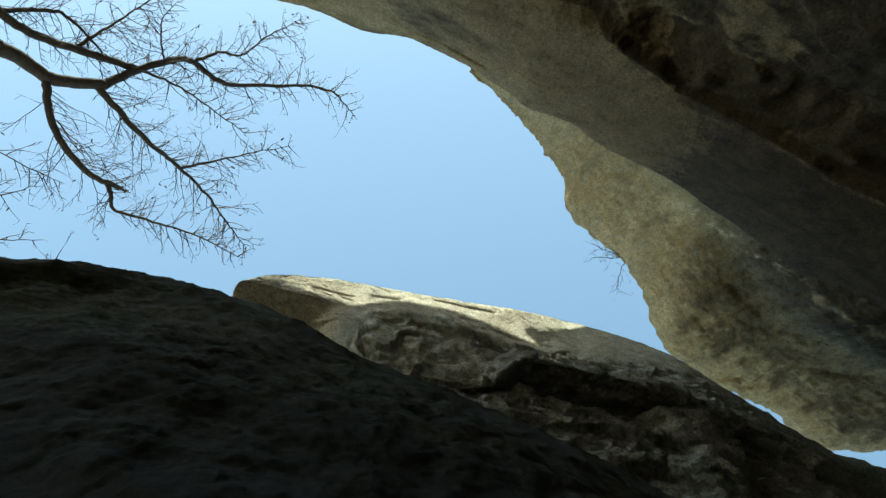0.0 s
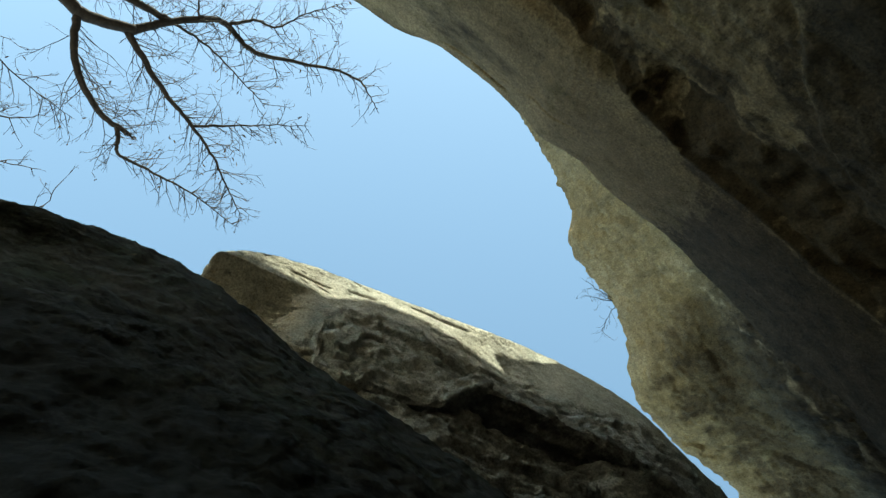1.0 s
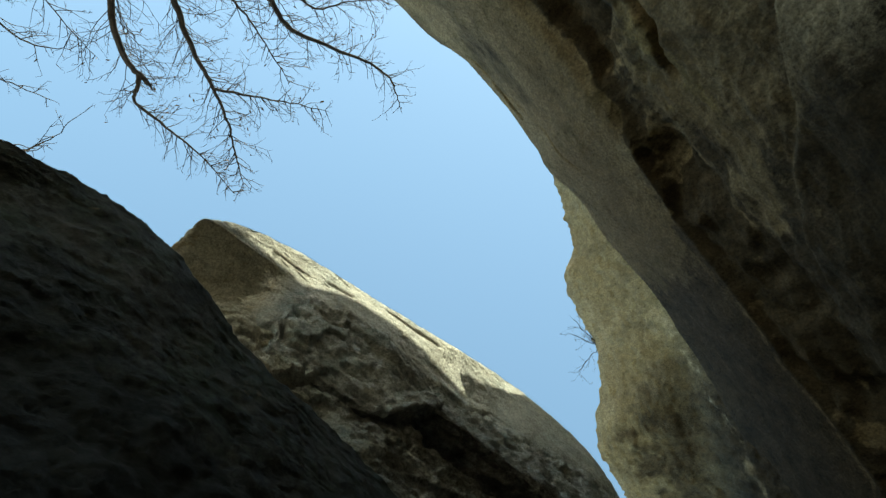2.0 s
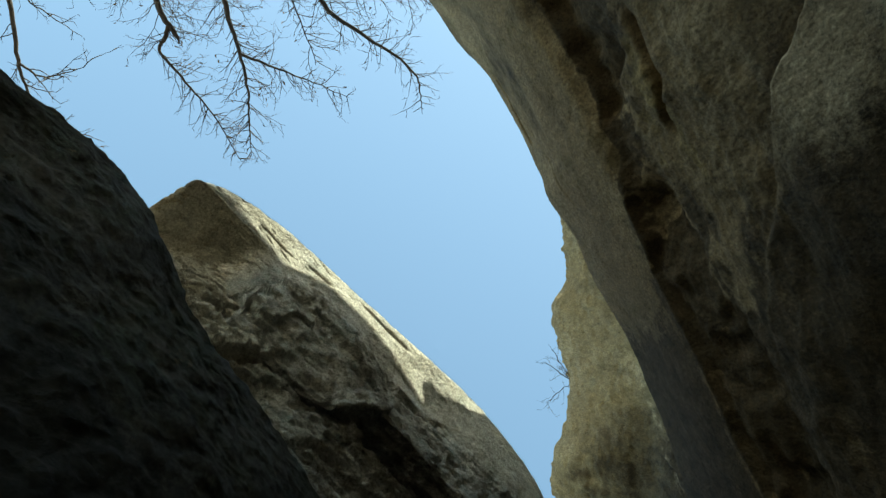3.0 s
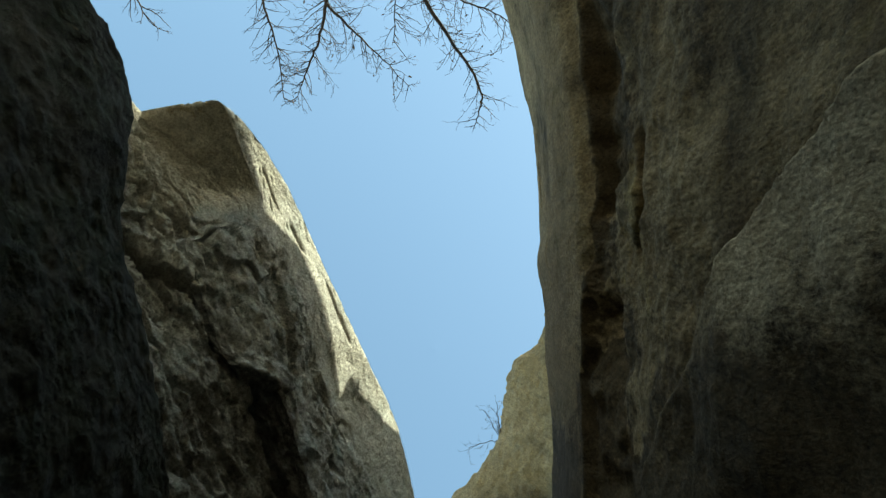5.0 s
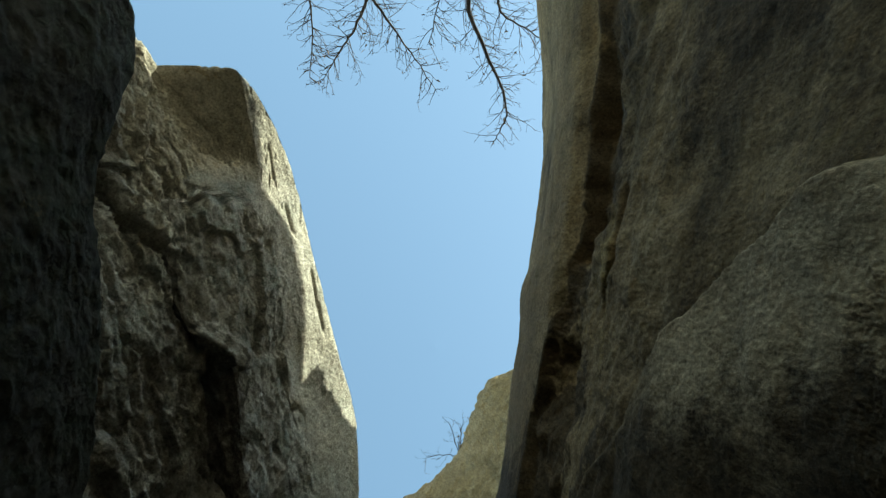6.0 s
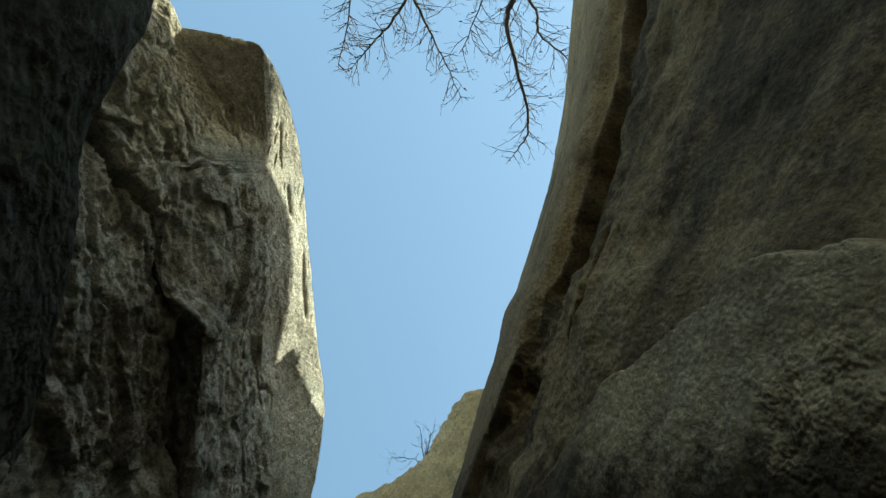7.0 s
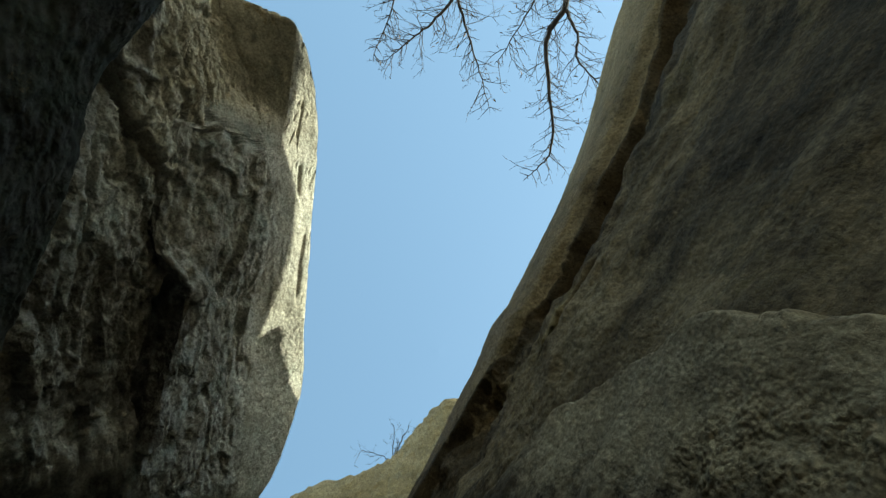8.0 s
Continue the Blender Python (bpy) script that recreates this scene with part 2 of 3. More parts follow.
def stone_relief(P, big=0.06, block=0.05, fine=0.02, grain=0.005, crack=0.04, seed=0.0, size=1.1, stretch=(1.0, 1.0, 0.7), crag=0.0):
    """Weathering pushed out of (+) or into (-) a rock face, in metres."""
    q = (P + seed) * np.array(stretch)
    r = big * fbm(q * 0.6, 3)
    if block:
        r = r + block * blocks(q * size, seed) + 0.55 * block * blocks(q * size * 2.6, seed + 3) + 0.3 * block * blocks(q * size * 6.0, seed + 6)
    if crag:
        r = r + crag * ridge(q * 2.2 + 0.3 * np.stack([perlin(q * 3 + 2), perlin(q * 3 + 8), perlin(q * 3 + 15)], -1), 4, 0.6)
    r = r + fine * fbm(q * 4.5, 5, 0.62) + grain * fbm(P * 26.0, 2)
    if crack:
        r = r - crack * cracks(q * 0.42, 0.035) * smooth01(perlin(q * 0.5 + 70), 0.0, 0.3)
    return r

# ---------------------------------------------------------------- ground
def build_ground():
    n = 160
    ax = np.sinh(np.linspace(-1, 1, n) * 7) / math.sinh(7) * 3000
    X, Y = np.meshgrid(ax, ax)
    P = np.stack([X, Y, np.zeros_like(X)], -1)
    P[..., 2] = 0.06 * fbm(P * 0.6, 3) * np.exp(-(X * X + Y * Y) / 4e4) - 0.05
    ob = new("ground", grid_mesh("ground", P))
    ob.data.materials.append(SOIL)
    return tagged(ob, "pale sandy soil on the floor of the gorge", "ground", kind="structure")


build_ground()

# ---------------------------------------------------------------- overhanging wall of the east side
def east_wall():
    def low(dn=0.0, k=1.0):
        return [(-0.4, -1.0 + dn), (3.0, -0.78 + dn), (5.2, -0.60 + dn), (6.6, -0.50 + dn), (7.6, -0.37 + dn), (8.6, -0.24 + dn), (9.7, -0.16 + dn),
                (10.5, -0.17 + dn), (10.85, -0.20 + dn * k), (11.3, -0.14 + dn * k), (11.65, 0.03 + dn * k), (12.6, 0.08 + dn * k)]

    # last argument: height of an unseen ridge added behind the rim to shade the slab
    def top(z, n, shade_crest=20.2):
        back = min(-3.5, n - 2.5)
        return [(z - 1.0, n + 0.03), (z, n), (z + 0.25, n - 0.45), (shade_crest - 0.8, back + 0.9), (shade_crest, back), (shade_crest - 0.4, back - 5.5), (-0.4, back - 8.5)]
    sections = [
        (-18.0, low(-16.0) + top(13.2, -16.0, 13.6)),
        (-12.0, low(-9.0) + top(13.5, -9.0, 14.0)),
        (-8.0, low(-2.4) + top(14.2, -2.4, 14.8)),
        (-6.2, low(0.2) + top(15.4, 0.25, 17.6)),
        (-5.3, low(0.5) + top(15.9, 0.55, 18.45)),
        (-4.7, low(0.48) + top(15.9, 0.53, 18.5)),
        (-4.2, low(0.43) + top(15.9, 0.48, 19.0)),
        (-3.7, low(0.38) + top(15.9, 0.42, 19.24)),
        (-3.25, low(0.40) + top(15.0, 0.45, 19.34)),
        (-2.2, low(0.32) + top(15.2, 0.36, 19.95)),
        (-1.2, low(0.15) + top(15.15, 0.18, 20.3)),
        (-0.4, low(0.04) + top(15.6, 0.03, 20.55)),
        (0.5, low(0.0) + top(15.0, 0.0, 20.5)),
        (1.3, low(0.0) + top(15.05, 0.01)),
        (1.9, low(0.0) + top(15.4, 0.01)),
        (2.3, low(0.05) + top(15.5, 0.08)),
        (2.9, low(0.05) + top(15.4, 0.05)),
        (3.5, low(0.06) + top(15.8, 0.06)),
        (4.6, low(0.14) + top(16.0, 0.05)),
        (5.6, low(0.26) + top(16.5, 0.10)),
        (6.8, low(0.42) + top(16.6, 0.32)),
        (8.4, low(0.75) + top(16.6, 0.70)),
        (10.0, low(1.0) + top(16.4, 0.95)),
        (13.0, low(1.2) + top(17.0, 1.2)),
        (20.0, low(1.0) + top(17.0, 1.0)),
    ]
    s = steps((-18, -4, 0.3), (-4, 0, 0.045), (0, 1.4, 0.028), (1.4, 2.2, 0.02), (2.2, 3.4, 0.0065), (3.4, 3.9, 0.02), (3.9, 9, 0.04), (9, 20, 0.25))
    counts = [12, 260, 160, 80, 46, 40, 28, 18, 18, 18, 28, 46, 46, 14, 14, 8, 8, 14]

    def seam_at(Z):
        seam = glide([-9, 4.5, 5.8, 6.05, 6.7, 7.1, 7.45, 7.85, 8.6, 9.3, 9.8, 10.4, 60], [2.3, 2.25, 2.25, 2.34, 2.5, 2.64, 2.76, 2.9, 3.5, 4.0, 4.5, 5.3, 9.0], Z.ravel()).reshape(Z.shape)
        return seam + 0.05 * perlin(np.stack([Z * 2.1, Z * 0 + 4, Z * 0], -1)) + 0.02 * perlin(np.stack([Z * 9.0, Z * 0 + 14, Z * 0], -1))

    def proud(S, Z):
        d = S - seam_at(Z)
        return smooth01(d, -0.015, 0.05 + 0.05 * smooth01(Z, 7.8, 8.6)) * (1 - smooth01(d, 0.8, 1.9)) * (1 - 0.55 * smooth01(Z, 7.7, 8.5)) * (1 - smooth01(Z, 9.6, 10.4))

    def groove(P, S):
        """The height of the groove's roof and floor."""
        u = np.stack([S, S * 0 + 3, S * 0], -1)
        roof = glide([-20, 2.4, 2.95, 3.4, 4.0, 5.0, 6.0, 21], [11.28, 11.3, 11.62, 11.85, 12.0, 12.0, 11.8, 11.8], S.ravel()).reshape(S.shape)
        floor = glide([-20, -0.5, 1.0, 1.85, 2.2, 2.6, 3.3, 4.2, 5.2, 21], [10.1, 10.0, 9.95, 10.0, 10.7, 10.95, 11.0, 10.75, 10.4, 10.4], S.ravel()).reshape(S.shape)
        return roof + 0.12 * perlin(u * 1.1) + 0.09 * perlin(P * np.array([2.2, 2.2, 0.6]) + 5) + 0.02 * perlin(P * np.array([7.0, 7.0, 2.0]) + 5), floor + 0.13 * perlin(u * 0.9 + 20) + 0.08 * perlin(P * 2.6 + 9)

    def zone(P, S, Z):
        roof, floor = groove(P, S)
        pale = proud(S, Z) * (0.78 + 0.25 * perlin(P * 1.5)) * smooth01(Z, 3.4, 4.4) * (1 - 0.8 * smooth01(Z, 7.5, 8.4))
        pale = np.maximum(pale, 0.32 * smooth01(S, 1.8, 2.4) * (1 - smooth01(S, 2.9, 3.5)) * smooth01(Z, 7.7, 8.3) * (1 - smooth01(Z, 9.0, 9.6)) * (0.8 + 0.5 * perlin(P * 1.8)))
        rib = smooth01(Z, 9.5, 9.8) * (1 - smooth01(Z - floor, -0.25, 0.1))
        och = 0.6 * rib * smooth01(S, -0.8, 0.4) * (1 - smooth01(S, 3.4, 4.4)) * smooth01(perlin(P * np.array([1.2, 1.2, 2.0])) + 0.5 * perlin(P * 4.1), -0.25, 0.35)
        # darker farther along the wall, in patches up to the groove's roof
        darker = 0.62 * smooth01(S + 0.3 * perlin(P * 1.2 + 2), 2.9, 4.0) * smooth01(Z, 8.6, 10.0) * (1 - smooth01(Z - roof, -0.1, 0.5)) * (0.65 + 1.1 * fbm(P * np.array([1.2, 1.2, 0.9]) + 8, 4, 0.65))
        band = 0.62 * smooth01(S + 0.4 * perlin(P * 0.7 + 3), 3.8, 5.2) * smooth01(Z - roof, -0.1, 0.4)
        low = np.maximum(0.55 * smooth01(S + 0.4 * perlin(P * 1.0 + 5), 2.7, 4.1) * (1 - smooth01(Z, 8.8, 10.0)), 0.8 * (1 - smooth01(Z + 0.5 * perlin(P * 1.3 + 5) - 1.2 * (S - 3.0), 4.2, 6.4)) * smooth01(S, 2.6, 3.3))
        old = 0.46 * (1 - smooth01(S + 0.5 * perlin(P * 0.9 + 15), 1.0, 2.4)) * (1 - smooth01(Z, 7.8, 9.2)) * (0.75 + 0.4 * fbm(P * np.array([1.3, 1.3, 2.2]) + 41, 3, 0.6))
        # darker between the groove's floor and roof, unevenly
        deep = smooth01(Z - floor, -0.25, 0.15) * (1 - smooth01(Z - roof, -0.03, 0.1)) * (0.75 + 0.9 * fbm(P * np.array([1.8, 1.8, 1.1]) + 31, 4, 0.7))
        # shade of the recess along the block's seam, put into the colour
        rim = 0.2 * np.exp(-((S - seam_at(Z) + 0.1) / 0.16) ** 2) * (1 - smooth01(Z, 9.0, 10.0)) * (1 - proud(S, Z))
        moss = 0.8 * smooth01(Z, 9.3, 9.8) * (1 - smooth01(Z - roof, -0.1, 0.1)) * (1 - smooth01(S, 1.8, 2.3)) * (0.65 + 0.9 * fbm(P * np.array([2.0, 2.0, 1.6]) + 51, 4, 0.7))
        return np.clip(np.stack([pale, och, np.maximum.reduce([darker, band, deep, moss, low, old, rim])], -1), 0, 1)

    def relief(P, S, Z):
        slab = smooth01(Z, 11.2, 12.0)
        r = stone_relief(P, 0.0, 0.0, 0.008, 0.0015, 0.0, 0.0, 1.3, (1.0, 1.0, 0.45)) + 0.08 * (1 - slab) * fbm(P * np.array([0.6, 0.6, 0.3]), 3)
        # bedding and shallow scoops
        r += 0.018 * (1 - slab) * fbm(P * np.array([2.0, 2.0, 2.0]) + 13, 3, 0.5) + 0.03 * (1 - slab) * smooth01(Z, 7.6, 8.6) * fbm(P * 1.9 + 33, 4, 0.6)
        # knobbly pebble bed low on the wall
        d = S - seam_at(Z)
        bed = (1 - smooth01(Z + 0.4 * perlin(P * 2.0), 5.0, 5.7)) * smooth01(d + 0.15 * perlin(P * 3.0), 0.12, 0.45) * (1 - smooth01(S, 4.2, 5.2))
        wob = P + 0.012 * np.stack([perlin(P * 14), perlin(P * 14 + 5), perlin(P * 14 + 9)], -1)
        knob = nodules(wob * np.array([46.0, 46.0, 30.0])) * smooth01(perlin(P * np.array([9.0, 9.0, 4.0])), -0.5, 0.1)
        r += bed * (0.016 * knob + 0.006 * nodules(wob * np.array([70.0, 70.0, 45.0])) + 0.012 * fbm(P * np.array([6.0, 6.0, 3.0]), 3))
        # open slit in the slab above
        r -= 0.16 * np.exp(-((Z - 14.65 - 0.3 * (S - 1.25)) / 0.05) ** 2) * smooth01(S, 0.9, 1.15) * (1 - smooth01(S, 1.35, 1.65))
        r -= 0.05 * np.exp(-((Z - 14.45 + 0.3 * (S - 1.0) - 0.05 * perlin(P * 2.5)) / 0.035) ** 2) * smooth01(S, 0.2, 0.6) * (1 - smooth01(S, 2.4, 2.9)) * smooth01(perlin(P * 1.7 + 90), -0.4, 0.1)
        # weathered-out bedding groove: a sharp roof, a worn floor, uneven depth
        roof, floor = groove(P, S)
        deep = 0.19 - 0.04 * smooth01(S, 1.9, 2.4) - 0.06 * smooth01(S, 3.6, 4.6) + 0.14 * perlin(np.stack([S * 0.9, S * 0 + 40, S * 0], -1)) + 0.12 * fbm(P * np.array([1.3, 1.3, 0.8]) + 3, 3, 0.5)
        inside = smooth01(Z - floor, -0.35, 0.7 - 0.4 * smooth01(S, 1.7, 2.2)) * (1 - smooth01(Z - roof, -0.14, 0.03))
        r -= np.clip(deep, 0.03, 0.36) * inside
        r += (0.05 * ridge(P * np.array([1.7, 1.7, 0.9]) + 9, 3, 0.5) + 0.02 * fbm(P * np.array([4.5, 4.5, 2.5]) + 2, 3, 0.55)) * smooth01(Z - floor, -1.0, -0.2) * (1 - smooth01(Z - roof, -0.1, 0.1))
        # a narrow second cleft under it
        cleft = glide([-20, 1.8, 2.3, 2.65, 21], [9.45, 9.45, 9.5, 9.95, 10.2], S.ravel()).reshape(S.shape) + 0.04 * perlin(P * 3.0 + 60)
        r -= 0.15 * np.exp(-((Z - cleft) / 0.09) ** 2) * smooth01(S, 1.6, 1.9) * (1 - smooth01(S, 2.6, 2.9))
        return r + 0.15 * proud(S, Z)
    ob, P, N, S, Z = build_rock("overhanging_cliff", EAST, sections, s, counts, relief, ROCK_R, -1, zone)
    return tagged(ob, "tall overhanging brown sandstone cliff with a dark horizontal groove", "cliff")


def east_upper():
    def sec(rim_z, rim_n, face_n, foot_z=15.4):
        h = rim_z - foot_z
        return [(foot_z, face_n - 0.25), (foot_z + min(1.2, 0.2 * h), face_n - 0.1), (0.5 * (foot_z + rim_z), face_n), (rim_z - min(1.6, 0.29 * h), 0.45 * face_n + 0.55 * rim_n), (rim_z - min(0.5, 0.09 * h), rim_n - 0.03),
                (rim_z, rim_n), (rim_z + min(0.3, 0.1 * h), rim_n - 0.5), (rim_z + min(0.3, 0.1 * h), rim_n - 3.5), (rim_z - 0.5, min(-8.0, rim_n - 8)), (-0.4, min(-9.0, rim_n - 9))]
    sections = [
        (0.98, sec(19.32, -1.08, -1.15, 19.2)),
        (1.1, sec(19.38, -1.05, -1.15, 19.05)),
        (1.25, sec(19.45, -1.02, -1.2, 18.85)),
        (1.4, sec(19.53, -0.98, -1.2, 17.9)),
        (1.7, sec(19.68, -0.9, -1.15, 16.2)),
        (2.05, sec(19.85, -0.8, -1.1)),
        (2.45, sec(20.1, -0.68, -1.0)),
        (3.0, sec(20.8, -0.52, -0.9)),
        (3.4, sec(21.3, -0.38, -0.8)),
        (3.65, sec(21.5, -0.02, -0.75)),
        (4.2, sec(21.9, 0.26, -0.6)),
        (5.2, sec(21.9, 0.52, -0.3)),
        (5.9, sec(21.2, 1.15, -0.1)),
        (6.3, sec(21.0, 1.7, 0.1)),
        (6.9, sec(21.0, 1.98, 0.4)),
        (8.0, sec(21.2, 2.1, 0.9)),
        (9.0, sec(21.2, 2.1, 1.0)),
        (9.8, sec(21.0, 2.4, 1.1)),
        (10.5, sec(21.0, 2.2, 1.1)),
        (11.4, sec(21.0, 1.75, 0.9)),
        (13.0, sec(21.5, 1.3, 0.8)),
        (19.0, sec(21.0, 1.0, 0.5)),
    ]
    s = steps((0.98, 11.58, 0.04), (11.58, 19, 0.25))
    counts = [24, 40, 40, 40, 16, 12, 10, 8, 10]
    def zone(P, S, Z):
        grainy = fbm(P * np.array([3.2, 3.2, 0.5]) + 6, 4, 0.65)
        streak = 0.3 * smooth01(grainy, 0.1, 0.6) * smooth01(S, 4.0, 5.0)
        way = glide([-9, 5.0, 5.5, 6.3, 7.1, 7.9, 9.0, 30], [18.9, 18.8, 18.5, 17.9, 16.95, 16.5, 16.3, 16.3], S.ravel()).reshape(S.shape)
        vein = 0.9 * np.exp(-((Z - way + 0.2 * perlin(P * 1.5)) / 0.2) ** 2) * smooth01(S, 4.8, 5.3) * smooth01(fbm(P * np.array([4.0, 4.0, 1.2]) + 6, 4, 0.7), -0.4, 0.2)
        rust = 0.4 * smooth01(S, 2.6, 3.4) * (1 - smooth01(Z, 20.4, 21.6)) * (0.6 + 0.6 * perlin(P * 1.2 + 50))
        # shade on the lower face, away from the rim, put into the colour
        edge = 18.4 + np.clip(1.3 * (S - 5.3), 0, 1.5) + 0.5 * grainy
        darker = 0.85 * smooth01(S, 5.0, 6.8) * (1 - smooth01(Z - edge, -0.5, 0.5)) * (0.85 + 0.35 * grainy) * (1 - 0.9 * vein)
        return np.clip(np.stack([np.maximum(streak, vein), 0.7 * rust, darker], -1), 0, 1)
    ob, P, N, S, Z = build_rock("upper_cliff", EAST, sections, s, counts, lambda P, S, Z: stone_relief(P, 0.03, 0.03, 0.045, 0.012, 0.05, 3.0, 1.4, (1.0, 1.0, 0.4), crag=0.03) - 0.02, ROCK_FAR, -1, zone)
    return tagged(ob, "ochre sandstone upper cliff set back above a ledge", "cliff")


east_wall()
east_upper()

# ---------------------------------------------------------------- west side
def along_west(P):
    q = P[..., :2] - WEST.a
    return np.stack([q @ WEST.d, q @ WEST.n, P[..., 2]], -1)


def west_lower():
    def sec(z, n, belly, dn=0.0, step=0.05, back=0.1, tuck=0.0):
        return [(-0.4, 2.4 + dn), (5.0, 2.0 + dn), (8.0, 1.6 + dn), (z - 2.5, max(1.1, belly + 0.3, n + tuck + 0.2) + dn), (z - 1.5, max(belly + 0.12, n + tuck + 0.15)), (z - 0.8, max(belly, n + tuck + 0.1)), (z - 0.25, max(0.5 * belly + 0.5 * n, n + tuck)), (z, n),
                (z + step, n + back), (z + step + 0.15, n + back + 0.25), (z + step + 0.35, n + 2.0), (z + step + 0.2, n + 9.0), (-0.4, n + 11.0)]
    sections = [(-14, sec(7.0, 10.0, 10.3, 8.0)), (-7, sec(8.5, 4.6, 4.9, 3.2)), (-3, sec(9.6, 2.0, 2.2, 0.8)), (-1.2, sec(10.8, 1.3, 1.5, 0.3)), (-0.5, sec(12.85, 1.15, 1.25, tuck=0.14)), (-0.25, sec(13.15, 1.0, 1.08, tuck=0.14)), (0.0, sec(13.38, 0.88, 1.0, tuck=0.14)), (0.36, sec(13.62, 0.68, 0.9, tuck=0.14)),
                (0.7, sec(13.86, 0.46, 0.78, tuck=0.14)), (0.95, sec(14.06, 0.30, 0.72, tuck=0.14)), (1.18, sec(14.1, 0.22, 0.68, tuck=0.14)), (1.35, sec(14.15, 0.16, 0.66)), (1.7, sec(14.1, 0.16, 0.68)), (2.3, sec(13.8, 0.24, 0.68)), (2.9, sec(13.4, 0.40, 0.72)), (3.3, sec(13.2, 0.58, 0.74)),
                (4.2, sec(13.2, 0.64, 0.80)), (4.9, sec(13.1, 0.58, 0.76)), (5.4, sec(12.9, 0.45, 0.70)), (6.0, sec(13.0, 0.6, 0.85)), (8.0, sec(13.2, 0.9, 1.1)), (12, sec(13.2, 1.2, 1.4)), (20, sec(13.2, 1.5, 1.7))]
    s = steps((-14, -1.5, 0.3), (-1.5, 5.5, 0.024), (5.5, 9, 0.06), (9, 20, 0.3))
    counts = [8, 20, 40, 46, 46, 46, 24, 16, 10, 16, 8, 12]

    def relief(P, S, Z):
        r = stone_relief(along_west(P), 0.09, 0.10, 0.042, 0.012, 0.10, 11.0, 1.5, (0.55, 1.0, 0.7), crag=0.055)
        r *= 1 - 0.65 * (1 - smooth01(S, 0.9, 1.4)) * smooth01(Z - 0.6 * S, 12.95, 13.35)
        # long stepped crack, the rock above it standing out
        line = glide([-30, 0.6, 1.2, 1.6, 2.1, 2.6, 3.2, 4.0, 30], [10.6, 10.7, 10.9, 11.2, 11.9, 12.5, 13.0, 13.1, 13.1], S.ravel()).reshape(S.shape)
        line = line + 0.12 * perlin(np.stack([S * 1.9, S * 0 + 2, S * 0], -1))
        r += 0.12 * smooth01(Z - line, -0.02, 0.10) * (1 - smooth01(Z - line, 0.5, 1.1)) - 0.16 * np.exp(-((Z - line) / 0.06) ** 2)
        return r

    def zone(P, S, Z):
        # darker stretch around the recess
        dark_zone = smooth01(S + 0.3 * perlin(P * 1.6), 2.9, 3.5) * (1 - smooth01(S + 0.3 * perlin(P * 2.0 + 4), 4.7, 5.2)) * smooth01(perlin(P * 0.9 + 30), -1.2, -0.3)
        seep = 0.6 * smooth01(S, -0.5, 0.5) * smooth01(perlin(P * np.array([1.0, 1.0, 0.7]) + 60) + 0.5 * perlin(P * 3.0), 0.2, 0.5)
        # skylight on the upper rock near the slab, put into the colour
        skylit = (1 - smooth01(S, 1.2, 3.2)) * smooth01(Z, 10.8, 12.4)
        return np.clip(np.stack([skylit, 0.1 * dark_zone, np.maximum(0.25 * dark_zone, 0.35 * seep) * (1 - skylit)], -1), 0, 1)
    ob, P, N, S, Z = build_rock("pale_cliff", WEST, sections, s, counts, relief, ROCK_L, 1, zone)
    return tagged(ob, "pale grey weathered sandstone cliff with cracks and lumps", "cliff")


